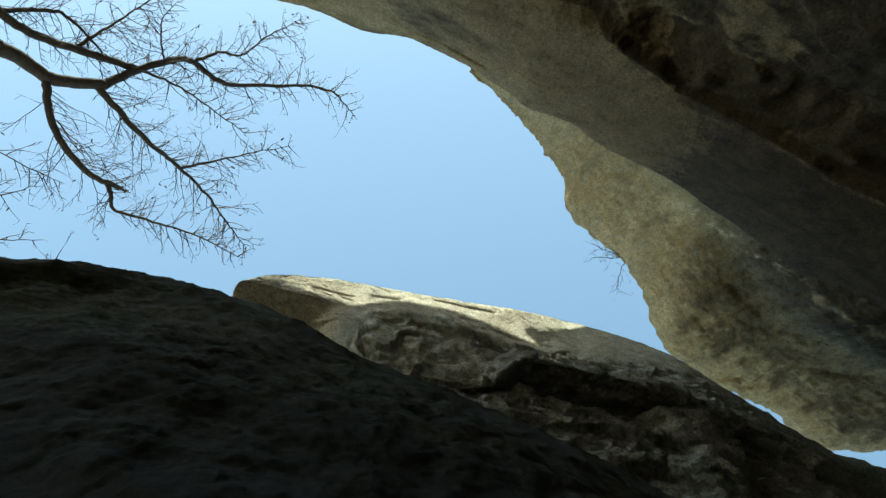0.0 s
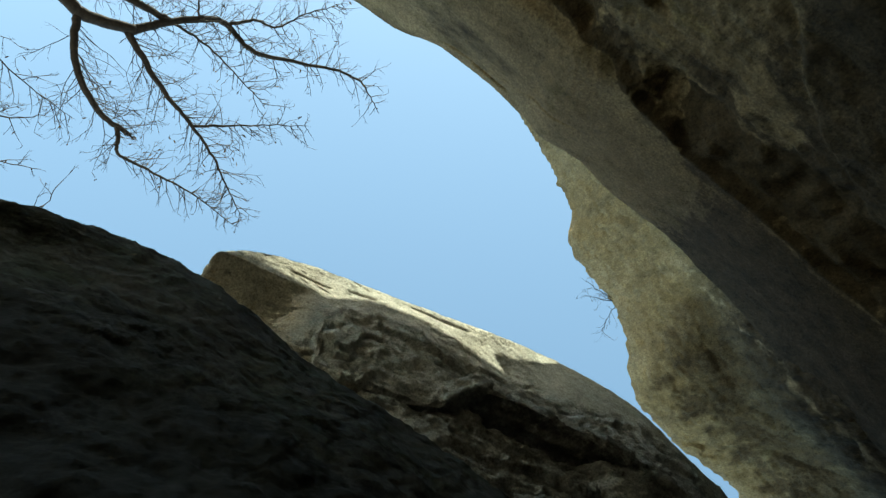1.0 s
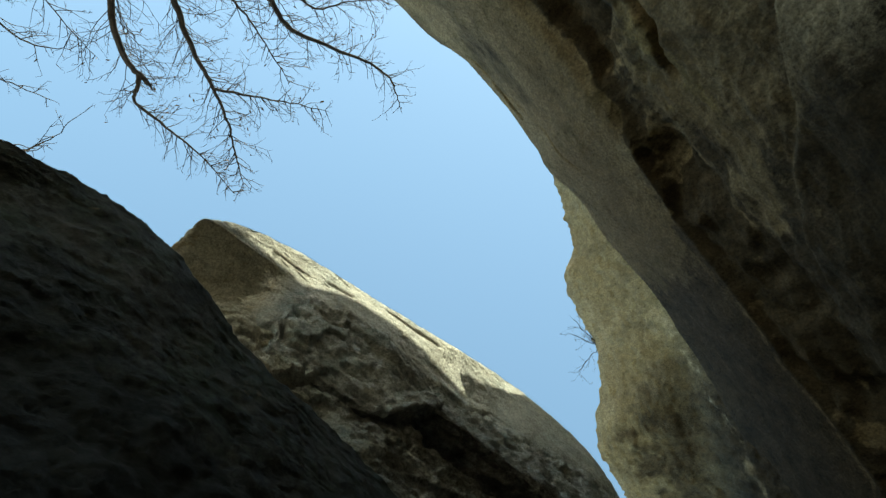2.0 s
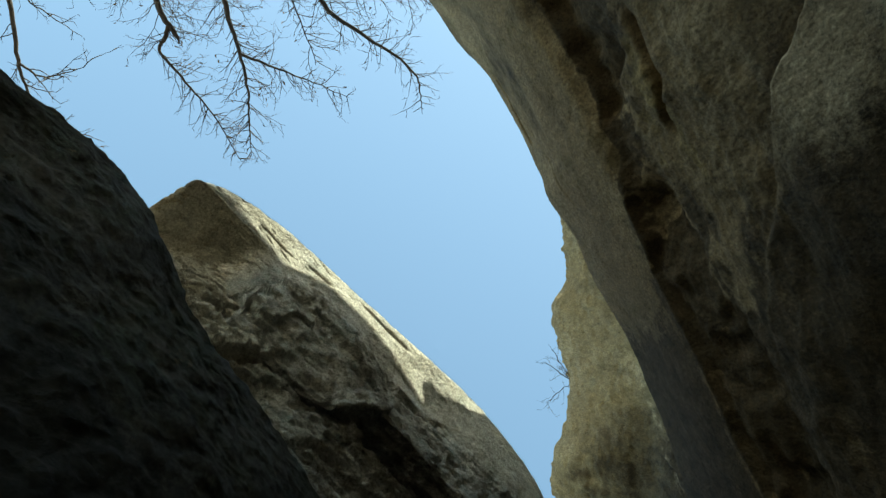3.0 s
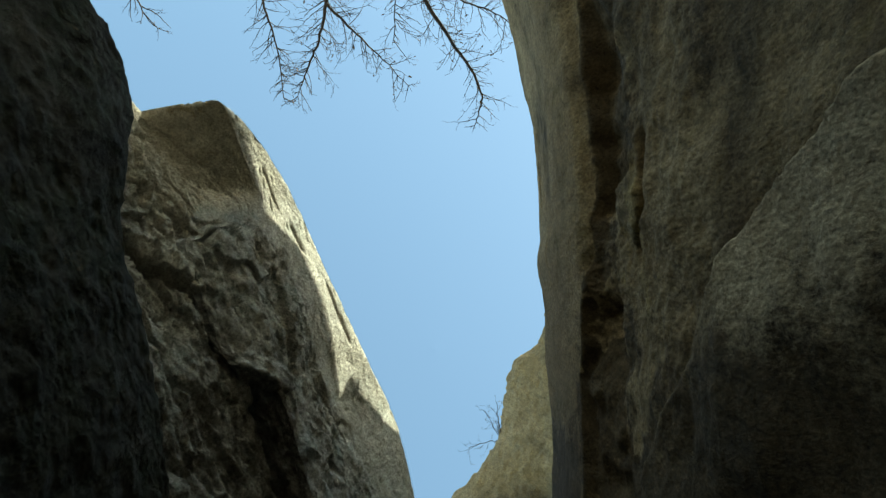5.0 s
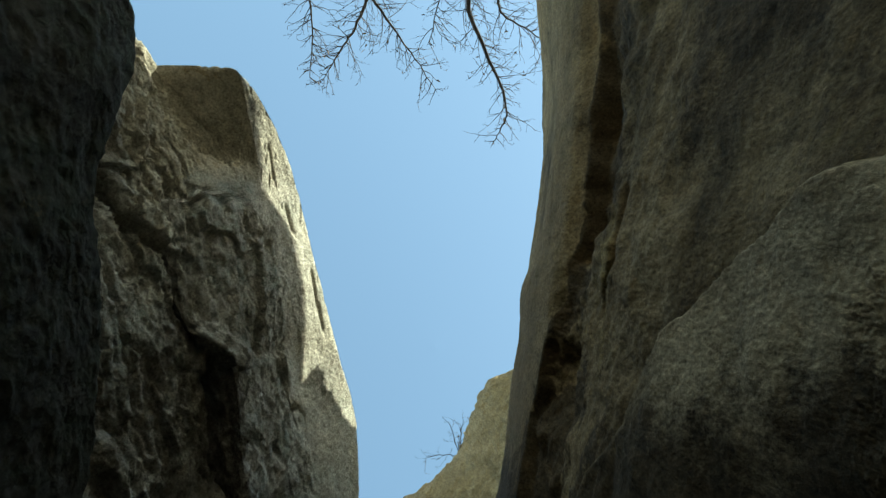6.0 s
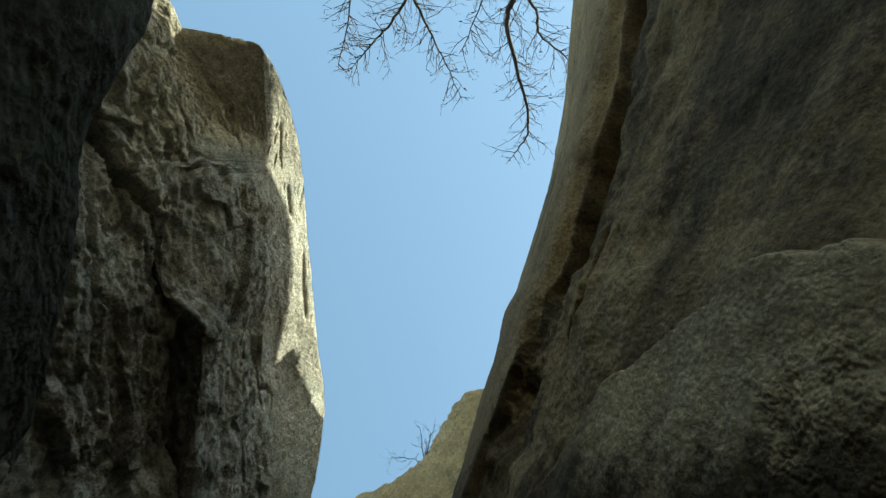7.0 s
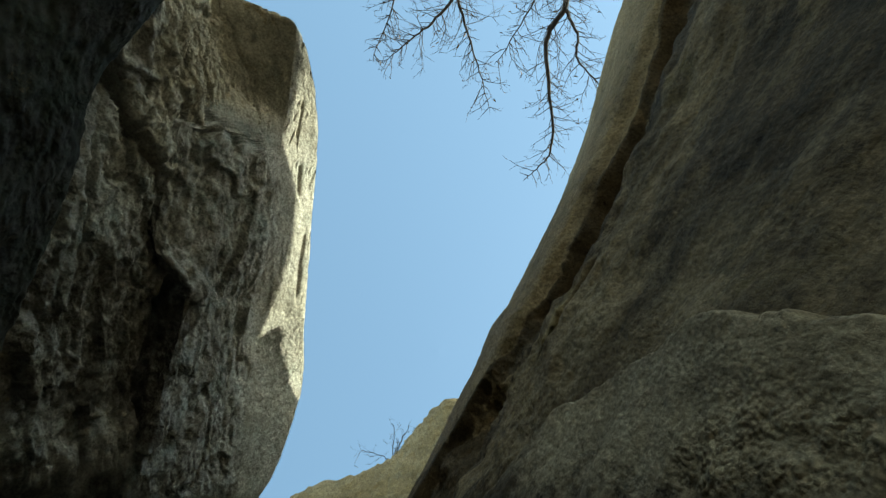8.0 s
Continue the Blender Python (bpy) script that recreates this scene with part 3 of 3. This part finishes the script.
def west_upper():
    def sec(back, lip, m1, m2, rim, root=None):
        z, n = rim
        blend = lambda a, b, f: (a[0] + f * (b[0] - a[0]), a[1] + f * (b[1] - a[1]))
        return [root or (back[0], back[1] + 1.5), back, blend(lip, back, 0.05), lip, blend(lip, m1, 0.09), m1, m2, rim, (z + 0.12, n + 0.3), (z + 0.2, n + 2.5), (z - 0.3, n + 6), (12.6, n + 7)]
    sections = [
        (-0.12, sec((13.36, 0.98), (13.66, 0.16), (13.70, 0.15), (13.74, 0.15), (13.78, 0.16), (14.2, 2.2))),
        (-0.07, sec((13.37, 0.96), (13.68, 0.06), (13.73, 0.04), (13.80, 0.04), (13.86, 0.05), (14.2, 2.2))),
        (0.02, sec((13.4, 0.92), (13.75, 0.01), (13.83, -0.01), (13.91, -0.02), (14.0, -0.04), (14.2, 2.2))),
        (0.25, sec((13.52, 0.79), (13.93, 0.01), (14.06, -0.05), (14.18, -0.10), (14.32, -0.16), (14.3, 2.0))),
        (0.45, sec((13.63, 0.66), (14.09, 0.01), (14.3, -0.06), (14.48, -0.14), (14.68, -0.22), (13.7, 1.8))),
        (0.75, sec((13.85, 0.48), (14.33, 0.0), (14.6, -0.08), (14.85, -0.18), (15.1, -0.28), (13.4, 1.3))),
        (1.0, sec((14.08, 0.30), (14.5, 0.0), (14.78, -0.09), (15.06, -0.20), (15.36, -0.32), (13.2, 0.8))),
        (1.2, sec((14.05, 0.24), (14.55, 0.03), (14.85, -0.08), (15.2, -0.2), (15.55, -0.33), (12.9, 0.8))),
        (1.38, sec((13.4, 0.50), (14.2, 0.15), (14.75, -0.03), (15.2, -0.18), (15.7, -0.35), (12.8, 0.9))),
        (1.7, sec((12.6, 1.1), (12.4, 0.68), (13.9, 0.14), (15.1, -0.16), (15.9, -0.375))),
        (2.4, sec((12.4, 1.1), (12.2, 0.68), (13.8, 0.18), (15.35, -0.15), (16.4, -0.435))),
        (3.0, sec((12.5, 1.1), (12.3, 0.62), (14.0, 0.18), (15.6, -0.08), (16.8, -0.48))),
        (3.5, sec((13.2, 0.9), (12.8, 0.21), (14.4, 0.20), (15.9, 0.0), (17.1, -0.52))),
        (4.7, sec((13.2, 0.9), (12.75, 0.22), (14.6, 0.16), (16.5, -0.12), (18.4, -0.59))),
        (6.0, sec((13.3, 1.0), (12.8, 0.35), (14.6, 0.2), (16.6, -0.15), (18.5, -0.48))),
        (7.2, sec((13.0, 1.3), (12.8, 0.6), (14.6, 0.5), (16.4, 0.2), (18.0, -0.05))),
        (9.0, sec((13.0, 1.6), (12.8, 1.0), (14.6, 0.9), (16.4, 0.75), (18.0, 0.6))),
        (20.0, sec((13.0, 2.5), (12.8, 2.0), (14.6, 1.8), (16.4, 1.5), (18.0, 1.2))),
    ]
    s = steps((-0.12, 1.2, 0.02), (1.2, 7, 0.028), (7, 20, 0.2))
    counts = [34, 38, 4, 5, 55, 60, 50, 8, 12, 6, 8]

    def relief(P, S, Z):
        rough = (1 - smooth01(Z - 0.45 * S, 13.4, 14.6)) * smooth01(S, 1.1, 1.6)      # craggy below, planed off towards the sunlit edge
        q = along_west(P)
        split = 0.07 * np.exp(-((Z - 16.15 - 0.6 * (S - 2.4) - 0.05 * perlin(q * 3.0)) / 0.035) ** 2) * smooth01(S, 2.2, 2.4) * (1 - smooth01(S, 3.0, 3.3))
        split = split + 0.06 * np.exp(-((Z - 15.35 - 0.5 * (S - 1.6) - 0.05 * perlin(q * 4.0)) / 0.05) ** 2) * smooth01(S, 1.35, 1.5) * (1 - smooth01(S, 1.75, 1.9))
        split = split + 0.025 * np.exp(-((Z - 14.75 - 0.6 * (S - 0.8)) / 0.03) ** 2) * smooth01(S, 0.6, 0.8) * (1 - smooth01(S, 1.1, 1.4))
        calm = 0.45 + 0.55 * smooth01(S, 0.0, 0.8) + 0.5 * (1 - smooth01(Z - 13.65 - 0.75 * S, -0.1, 0.1)) * smooth01(S, 0.05, 0.3) * (1 - smooth01(S, 1.0, 1.3))
        soft = 1 - 0.85 * np.exp(-((S - 1.2) / 0.2) ** 2) * (1 - smooth01(Z, 14.3, 14.8))
        return soft * rough * stone_relief(q, 0.06, 0.08, 0.035, 0.010, 0.06, 11.0, 1.5, (0.55, 1.0, 0.65), crag=0.045) + (1 - rough) * soft * calm * stone_relief(q, 0.02, 0.0, 0.012, 0.004, 0.04, 23.0, 1.3, (0.6, 1.0, 0.5)) - 0.02 - split - (1 - rough) * 0.02 * smooth01(perlin(q * np.array([4.5, 14.0, 14.0]) + 80), 0.4, 0.6)

    def zone(P, S, Z):
        # underside paler: bounced light put into its colour
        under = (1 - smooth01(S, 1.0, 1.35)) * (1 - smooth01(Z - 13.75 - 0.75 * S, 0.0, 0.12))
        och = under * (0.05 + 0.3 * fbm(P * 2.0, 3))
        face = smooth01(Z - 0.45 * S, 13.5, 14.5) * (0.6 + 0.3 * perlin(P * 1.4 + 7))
        # darker below the lip over the recess
        dark_zone = smooth01(S, 3.3, 3.6) * (1 - smooth01(S, 5.2, 5.6)) * (1 - smooth01(Z, 12.9, 13.3)) * 0.35
        return np.clip(np.stack([np.maximum(under, face), och, dark_zone], -1), 0, 1)
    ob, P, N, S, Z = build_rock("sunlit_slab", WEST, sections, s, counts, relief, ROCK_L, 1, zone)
    return tagged(ob, "pale sandstone slab with a sunlit edge on top of the cliff", "cliff")


def mossy_bulge():
    def sec(z, n, n7, foot=0.0):
        return [(-0.4, 1.7 + foot), (3.0, 1.5 + foot), (min(5.4, z - 2.2), 0.5 * (n7 + 1.35 + foot)), (min(7.2, z - 1.3), n7), (0.5 * (min(7.2, z - 1.3) + z - 0.7), 0.5 * (n7 + n)), (z - 0.7, n + 0.01), (z, n), (z + 0.3, n + 0.35), (z + 0.5, n + 1.3), (z + 0.3, n + 3), (-0.4, n + 5.5)]
    sections = [(-12, sec(5.5, 8.0, 8.2, 7.0)), (-7, sec(6.5, 3.4, 3.6, 2.6)), (-3, sec(7.6, 0.86, 1.04, 0.2)), (-1.0, sec(7.9, 0.43, 0.66)), (-0.4, sec(8.5, 0.345, 0.63)), (0.0, sec(9.25, 0.295, 0.62)), (0.35, sec(9.9, 0.29, 0.62)), (0.7, sec(10.05, 0.295, 0.62)), (1.1, sec(9.85, 0.34, 0.64)), (1.5, sec(9.6, 0.44, 0.68)), (2.0, sec(9.5, 0.56, 0.72)),
                (2.7, sec(9.8, 0.65, 0.78)), (3.5, sec(10.0, 0.8, 0.95)), (4.5, sec(10.2, 1.05, 1.2)), (6.5, sec(9.8, 1.6, 1.7)), (8, sec(9.0, 2.2, 2.3, 0.6))]
    s = steps((-12, -3, 0.3), (-3, 4.8, 0.03), (4.8, 8, 0.08))
    counts = [8, 20, 40, 36, 30, 30, 16, 12, 6, 8]
    # dark zone grows towards the foot: dim light there is put into the colour
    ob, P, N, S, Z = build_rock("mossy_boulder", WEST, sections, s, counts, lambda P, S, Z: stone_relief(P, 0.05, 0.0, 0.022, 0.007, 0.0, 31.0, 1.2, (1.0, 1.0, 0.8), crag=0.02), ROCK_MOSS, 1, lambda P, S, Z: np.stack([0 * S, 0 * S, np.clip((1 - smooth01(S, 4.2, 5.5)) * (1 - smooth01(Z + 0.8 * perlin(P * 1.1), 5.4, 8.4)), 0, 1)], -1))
    return tagged(ob, "dark mossy overhanging rock bulge at the foot of the cliff", "rock")


west_lower()
west_upper()
mossy_bulge()

# ---------------------------------------------------------------- bare trees
def quads_mesh(name, verts, faces):
    me = bpy.data.meshes.new(name)
    me.from_pydata(verts, [], faces)
    me.polygons.foreach_set("use_smooth", np.ones(len(me.polygons), dtype=bool))
    return me


class Tubes:
    """Collects tapered tubes along lines of points into one mesh."""
    def __init__(self):
        self.v, self.f = [], []

    def add(self, pts, radii, sides=6):
        pts = [Vector(tuple(p)) for p in pts]
        base = len(self.v)
        up = Vector((0.3, 0.2, 0.9))
        for i, p in enumerate(pts):
            t = (pts[min(i + 1, len(pts) - 1)] - pts[max(i - 1, 0)]).normalized()
            a = t.cross(up)
            a = a.normalized() if a.length > 1e-4 else Vector((1, 0, 0))
            b = t.cross(a)
            for k in range(sides):
                w = 2 * math.pi * k / sides
                self.v.append(p + float(radii[i]) * (math.cos(w) * a + math.sin(w) * b))
        for i in range(len(pts) - 1):
            for k in range(sides):
                k2 = (k + 1) % sides
                self.f.append((base + i * sides + k, base + i * sides + k2, base + (i + 1) * sides + k2, base + (i + 1) * sides + k))
        self.f.append(tuple(base + (len(pts) - 1) * sides + k for k in range(sides)))
        self.f.append(tuple(base + sides - 1 - k for k in range(sides)))

    def part(self, name, material, parent, label="", kind=""):
        ob = new(name, quads_mesh(name, self.v, self.f))
        ob.data.materials.append(material)
        ob.parent = parent
        return tagged(ob, label, kind=kind)


def bend(pts, per=5, wob=0.02, rnd=random):
    """A knotty line through the points, smooth with small kinks."""
    pts = np.array(pts, float)
    n = (len(pts) - 1) * per + 1
    u = np.linspace(0, len(pts) - 1, n)
    out = glide(np.arange(len(pts)), pts, u)
    for i in range(1, n - 1):
        out[i] += [rnd.uniform(-wob, wob) for _ in range(3)]
    return out


def shoot(tubes, leaves, start, way, length, radius, depth, rnd, droop=0.0):
    """One crooked twig with finer twigs on it."""
    n = max(4, int(length / 0.09))
    p, d = Vector(tuple(start)), Vector(tuple(way)).normalized()
    pts = [p.copy()]
    for i in range(n):
        d = (d + Vector((rnd.gauss(0, 0.15), rnd.gauss(0, 0.15), rnd.gauss(0, 0.12) + droop))).normalized()
        p = p + d * (length / n)
        pts.append(p.copy())
    tubes.add(pts, [radius * (1 - 0.72 * i / n) for i in range(n + 1)], 4 if radius > 0.011 else 3)
    if depth > 0:
        for i in range(1, n + 1):
            for _ in range(rnd.choice((0, 0, 1, 1, 1))):
                t = (pts[i] - pts[i - 1]).normalized()
                side = t.cross(Vector((rnd.gauss(0, 1), rnd.gauss(0, 1), rnd.gauss(0, 1)))).normalized()
                way2 = t * rnd.uniform(0.5, 1.0) + side * rnd.uniform(0.6, 1.0)
                shoot(tubes, leaves, pts[i], way2, length * rnd.uniform(0.28, 0.55) * (1 - 0.4 * i / n), max(radius * 0.6, 0.0029), depth - 1, rnd, droop)
    if leaves is not None and rnd.random() < 0.045:
        leaves.append(pts[-1 - rnd.randrange(2)].copy())


def leaf_mesh(spots, rnd, size=0.036):
    v, f = [], []
    for c in spots:
        m = Euler((rnd.uniform(0, 6.3), rnd.uniform(0, 6.3), rnd.uniform(0, 6.3))).to_matrix()
        s = size * rnd.uniform(0.6, 1.3)
        b = len(v)
        for q in ((0, -1, 0), (0.4, -0.2, 0.15), (0.25, 0.6, 0.05), (0, 1.0, -0.2), (-0.25, 0.6, 0.05), (-0.4, -0.2, 0.15), (0, 0, -0.1)):
            v.append(c + m @ (Vector(q) * s))
        f += [(b + 6, b + k, b + (k + 1) % 6) for k in range(6)]
    return quads_mesh("leaves", v, f)


def crown_z(x, y):
    return 21.88 + 0.65 * x + 0.55 * y


def gorge_tree():
    rnd = random.Random(11)
    tree = tagged(new("bare_tree"), "bare leafless tree with crooked dark limbs reaching over the gorge", "tree")
    tree.location = (-5.4, -9.6, 0)
    bpy.context.view_layer.update()
    off = Vector(tree.location)

    def local(pts):
        return [Vector(p) - off for p in pts]

    def branch(name, plan, r0, r1, sides=8, wob=0.018, step=0.13, reach=0.75, label=""):
        pts = bend([(x, y, crown_z(x, y)) for x, y in plan], 6, wob, rnd)
        n = len(pts)
        tube = Tubes()
        tube.add(local(pts), [r0 + (r1 - r0) * (i / (n - 1)) ** 0.8 for i in range(n)], sides)
        tube.part(name, BARK, tree, label)
        if step:
            seg = np.linalg.norm(np.diff(pts, axis=0), axis=1)
            for i in range(1, n):
                for _ in range(int(rnd.random() + 1.45 * seg[i - 1] / step)):
                    t = Vector(pts[i] - pts[i - 1]).normalized()
                    side = t.cross(Vector((rnd.gauss(0, 0.45), rnd.gauss(0, 0.45), 1.0))).normalized() * rnd.choice((-1, 1))
                    way = t * rnd.uniform(0.45, 1.1) + side + Vector((0, 0, rnd.uniform(-0.3, 0.5)))
                    size = 1.3 * reach * rnd.uniform(0.2, 1.0) * (1 - 0.45 * (i / n) ** 2)
                    shoot(twigs, leaves, Vector(pts[i]) - off, way, size, min(0.0085, 0.5 * r0 + 0.003), 2 if size > 0.4 else 1, rnd)
            shoot(twigs, leaves, Vector(pts[-1]) - off, Vector(pts[-1] - pts[-2]), 0.12, r1, 2, rnd)

    twigs, leaves = Tubes(), []
    trunk = Tubes()
    line = bend([(-5.4, -9.6, -0.3), (-5.3, -9.55, 4.0), (-5.0, -9.4, 8.5), (-4.6, -9.0, 12.0), (-4.0, -8.3, 14.4), (-3.58, -7.45, crown_z(-3.58, -7.45))], 6, 0.03, rnd)
    trunk.add(local(line), list(np.linspace(0.27, 0.115, len(line))), 12)
    trunk.part("trunk", BARK, tree)
    fork = Tubes()
    line = bend([(-4.6, -9.0, 12.0), (-3.8, -8.7, 14.0), (-3.28, -8.01, crown_z(-3.28, -8.01))], 6, 0.02, rnd)
    fork.add(local(line), list(np.linspace(0.14, 0.075, len(line))), 10)
    fork.part("limb", BARK, tree)
    branch("limb", [(-3.58, -7.45), (-3.46, -7.17), (-3.4, -6.9), (-3.23, -6.72), (-2.87, -6.48)], 0.115, 0.085, 10, 0.008, 0.5)
    branch("branch", [(-2.87, -6.49), (-2.31, -6.47), (-1.65, -6.29), (-1.5, -5.81), (-0.88, -5.41), (-0.26, -5.05), (-0.04, -4.73), (-0.04, -4.37)], 0.075, 0.008, 8, 0.012, 0.085)
    branch("branch", [(-1.59, -6.24), (-1.22, -6.21), (-0.91, -6.02), (-0.3, -6.1), (0.28, -6.11)], 0.036, 0.006, 6, 0.015, 0.085)
    branch("branch", [(-2.96, -6.51), (-2.98, -5.92), (-2.95, -5.4), (-2.88, -4.98), (-2.86, -4.46), (-2.93, -3.95), (-2.96, -3.54)], 0.062, 0.006, 8, 0.014, 0.065)
    branch("branch", [(-2.88, -4.98), (-2.41, -4.83), (-1.92, -4.67), (-1.33, -4.46)], 0.03, 0.006, 6, 0.014, 0.08, 0.6)
    branch("branch", [(-3.44, -6.83), (-3.64, -6.56), (-3.87, -6.02), (-3.89, -5.54), (-3.74, -5.17)], 0.07, 0.042, 8, 0.012, 0.10, 1.0, "bare branch ending in a broken stub")
    branch("branch", [(-3.79, -5.3), (-3.91, -5.09), (-3.99, -4.94), (-3.72, -4.52), (-3.43, -4.07), (-3.16, -3.43)], 0.045, 0.007, 8, 0.012, 0.075, 0.6)
    branch("branch", [(-3.28, -8.01), (-3.21, -7.63), (-2.93, -7.18), (-2.55, -6.72), (-2.34, -6.48)], 0.075, 0.05, 8, 0.012, 0.13)
    branch("branch", [(-3.31, -7.9), (-2.84, -7.7), (-2.62, -7.52), (-2.58, -7.1), (-2.59, -6.82)], 0.045, 0.015, 6, 0.012, 0.11)
    branch("branch", [(-2.84, -7.09), (-2.42, -7.14), (-1.98, -7.2), (-1.41, -7.28)], 0.035, 0.01, 6, 0.014, 0.09)
    branch("branch", [(-2.33, -6.44), (-2.08, -6.06), (-1.91, -5.56), (-1.76, -4.99)], 0.026, 0.007, 6, 0.014, 0.085)
    branch("branch", [(-4.0, -8.0), (-4.9, -7.1), (-5.2, -6.2), (-4.91, -5.8), (-4.53, -5.7)], 0.03, 0.006, 6, 0.014, 0.26)
    branch("branch", [(-4.9, -7.1), (-5.6, -6.2), (-5.47, -5.46), (-5.31, -5.3), (-4.97, -5.06)], 0.022, 0.005, 6, 0.014, 0.24, 0.5)
    branch("branch", [(-4.0, -8.0), (-4.4, -7.2), (-4.6, -6.6), (-4.43, -6.02), (-4.25, -5.6)], 0.022, 0.005, 6, 0.014, 0.2)
    branch("branch", [(-1.98, -6.4), (-1.75, -6.75), (-1.5, -7.0), (-1.2, -7.1)], 0.022, 0.005, 6, 0.014, 0.09, 0.6)
    twigs.part("fine_growth", BARK, tree, kind="stuff")
    lv = new("leaves", leaf_mesh(leaves, rnd))
    lv.data.materials.append(DRY_LEAF)
    lv.parent = tree
    tagged(lv, "a few shrivelled brown leaves", kind="stuff")


def side_tree():
    rnd = random.Random(23)
    tree = tagged(new("bare_tree"), "bare thin-branched tree rising behind the mossy rock", "tree")
    off = Vector((-7.6, -7.6, 0))
    tree.location = off
    twigs, leaves = Tubes(), []
    trunk = Tubes()
    line = bend([(-7.6, -7.6, -0.3), (-7.5, -7.5, 6.0), (-7.2, -7.3, 12.0), (-6.8, -6.9, 16.0), (-6.54, -6.28, 17.3)], 6, 0.03, rnd)
    trunk.add([Vector(p) - off for p in line], list(np.linspace(0.16, 0.05, len(line))), 10)
    trunk.part("trunk", BARK, tree)
    for pts, r in (([(-6.54, -6.28, 17.3), (-6.53, -5.32, 17.5), (-6.46, -4.85, 17.6), (-6.12, -4.28, 17.7), (-5.69, -3.89, 17.8)], 0.045),
                   ([(-6.5, -5.25, 17.5), (-6.1, -4.99, 17.5), (-5.48, -5.09, 17.5)], 0.022),
                   ([(-6.8, -6.9, 16.0), (-6.99, -5.32, 17.2), (-7.19, -4.75, 17.5)], 0.035)):
        ln = bend(pts, 6, 0.014, rnd)
        tube = Tubes()
        tube.add([Vector(p) - off for p in ln], list(np.linspace(r, 0.007, len(ln))), 6)
        tube.part("branch", BARK, tree)
        for i in range(2, len(ln)):
            if rnd.random() < 0.75:
                t = Vector(ln[i] - ln[i - 1]).normalized()
                way = t + Vector((rnd.gauss(0, 0.7), rnd.gauss(0, 0.7), rnd.gauss(0, 0.5)))
                shoot(twigs, leaves, Vector(ln[i]) - off, way, rnd.uniform(0.25, 0.75), 0.012, 2, rnd)
    twigs.part("fine_growth", BARK, tree, kind="stuff")
    lv = new("leaves", leaf_mesh(leaves, rnd))
    lv.data.materials.append(DRY_LEAF)
    lv.parent = tree
    tagged(lv, kind="stuff")


def rim_shrub():
    rnd = random.Random(5)
    off = Vector((2.50, 0.96, 21.6))
    shrub = tagged(new("shrub"), "small leafless shrub growing out of the ochre cliff edge", "shrub")
    shrub.location = off
    twigs, leaves = Tubes(), []
    for tip, r in (((1.9, 1.3, 21.75), 0.010), ((2.12, 0.30, 21.85), 0.013), ((1.95, 0.55, 21.8), 0.012), ((2.24, 0.66, 22.0), 0.010)):
        ln = bend([(0, 0, 0), tuple(0.35 * (Vector(tip) - off) + Vector((-0.06, 0, 0.03))), tuple(Vector(tip) - off)], 6, 0.02, rnd)
        tube = Tubes()
        tube.add(ln, list(np.linspace(r, 0.005, len(ln))), 5)
        tube.part("stem", BARK, shrub)
        for i in range(4, len(ln)):
            way = Vector(ln[i] - ln[i - 1]).normalized() + Vector((rnd.gauss(0, 0.6), rnd.gauss(0, 0.6), rnd.gauss(0, 0.6)))
            shoot(twigs, leaves, ln[i], way, rnd.uniform(0.12, 0.4), 0.0035, 2, rnd)
    twigs.part("fine_growth", BARK, shrub, kind="stuff")


gorge_tree()
side_tree()
rim_shrub()
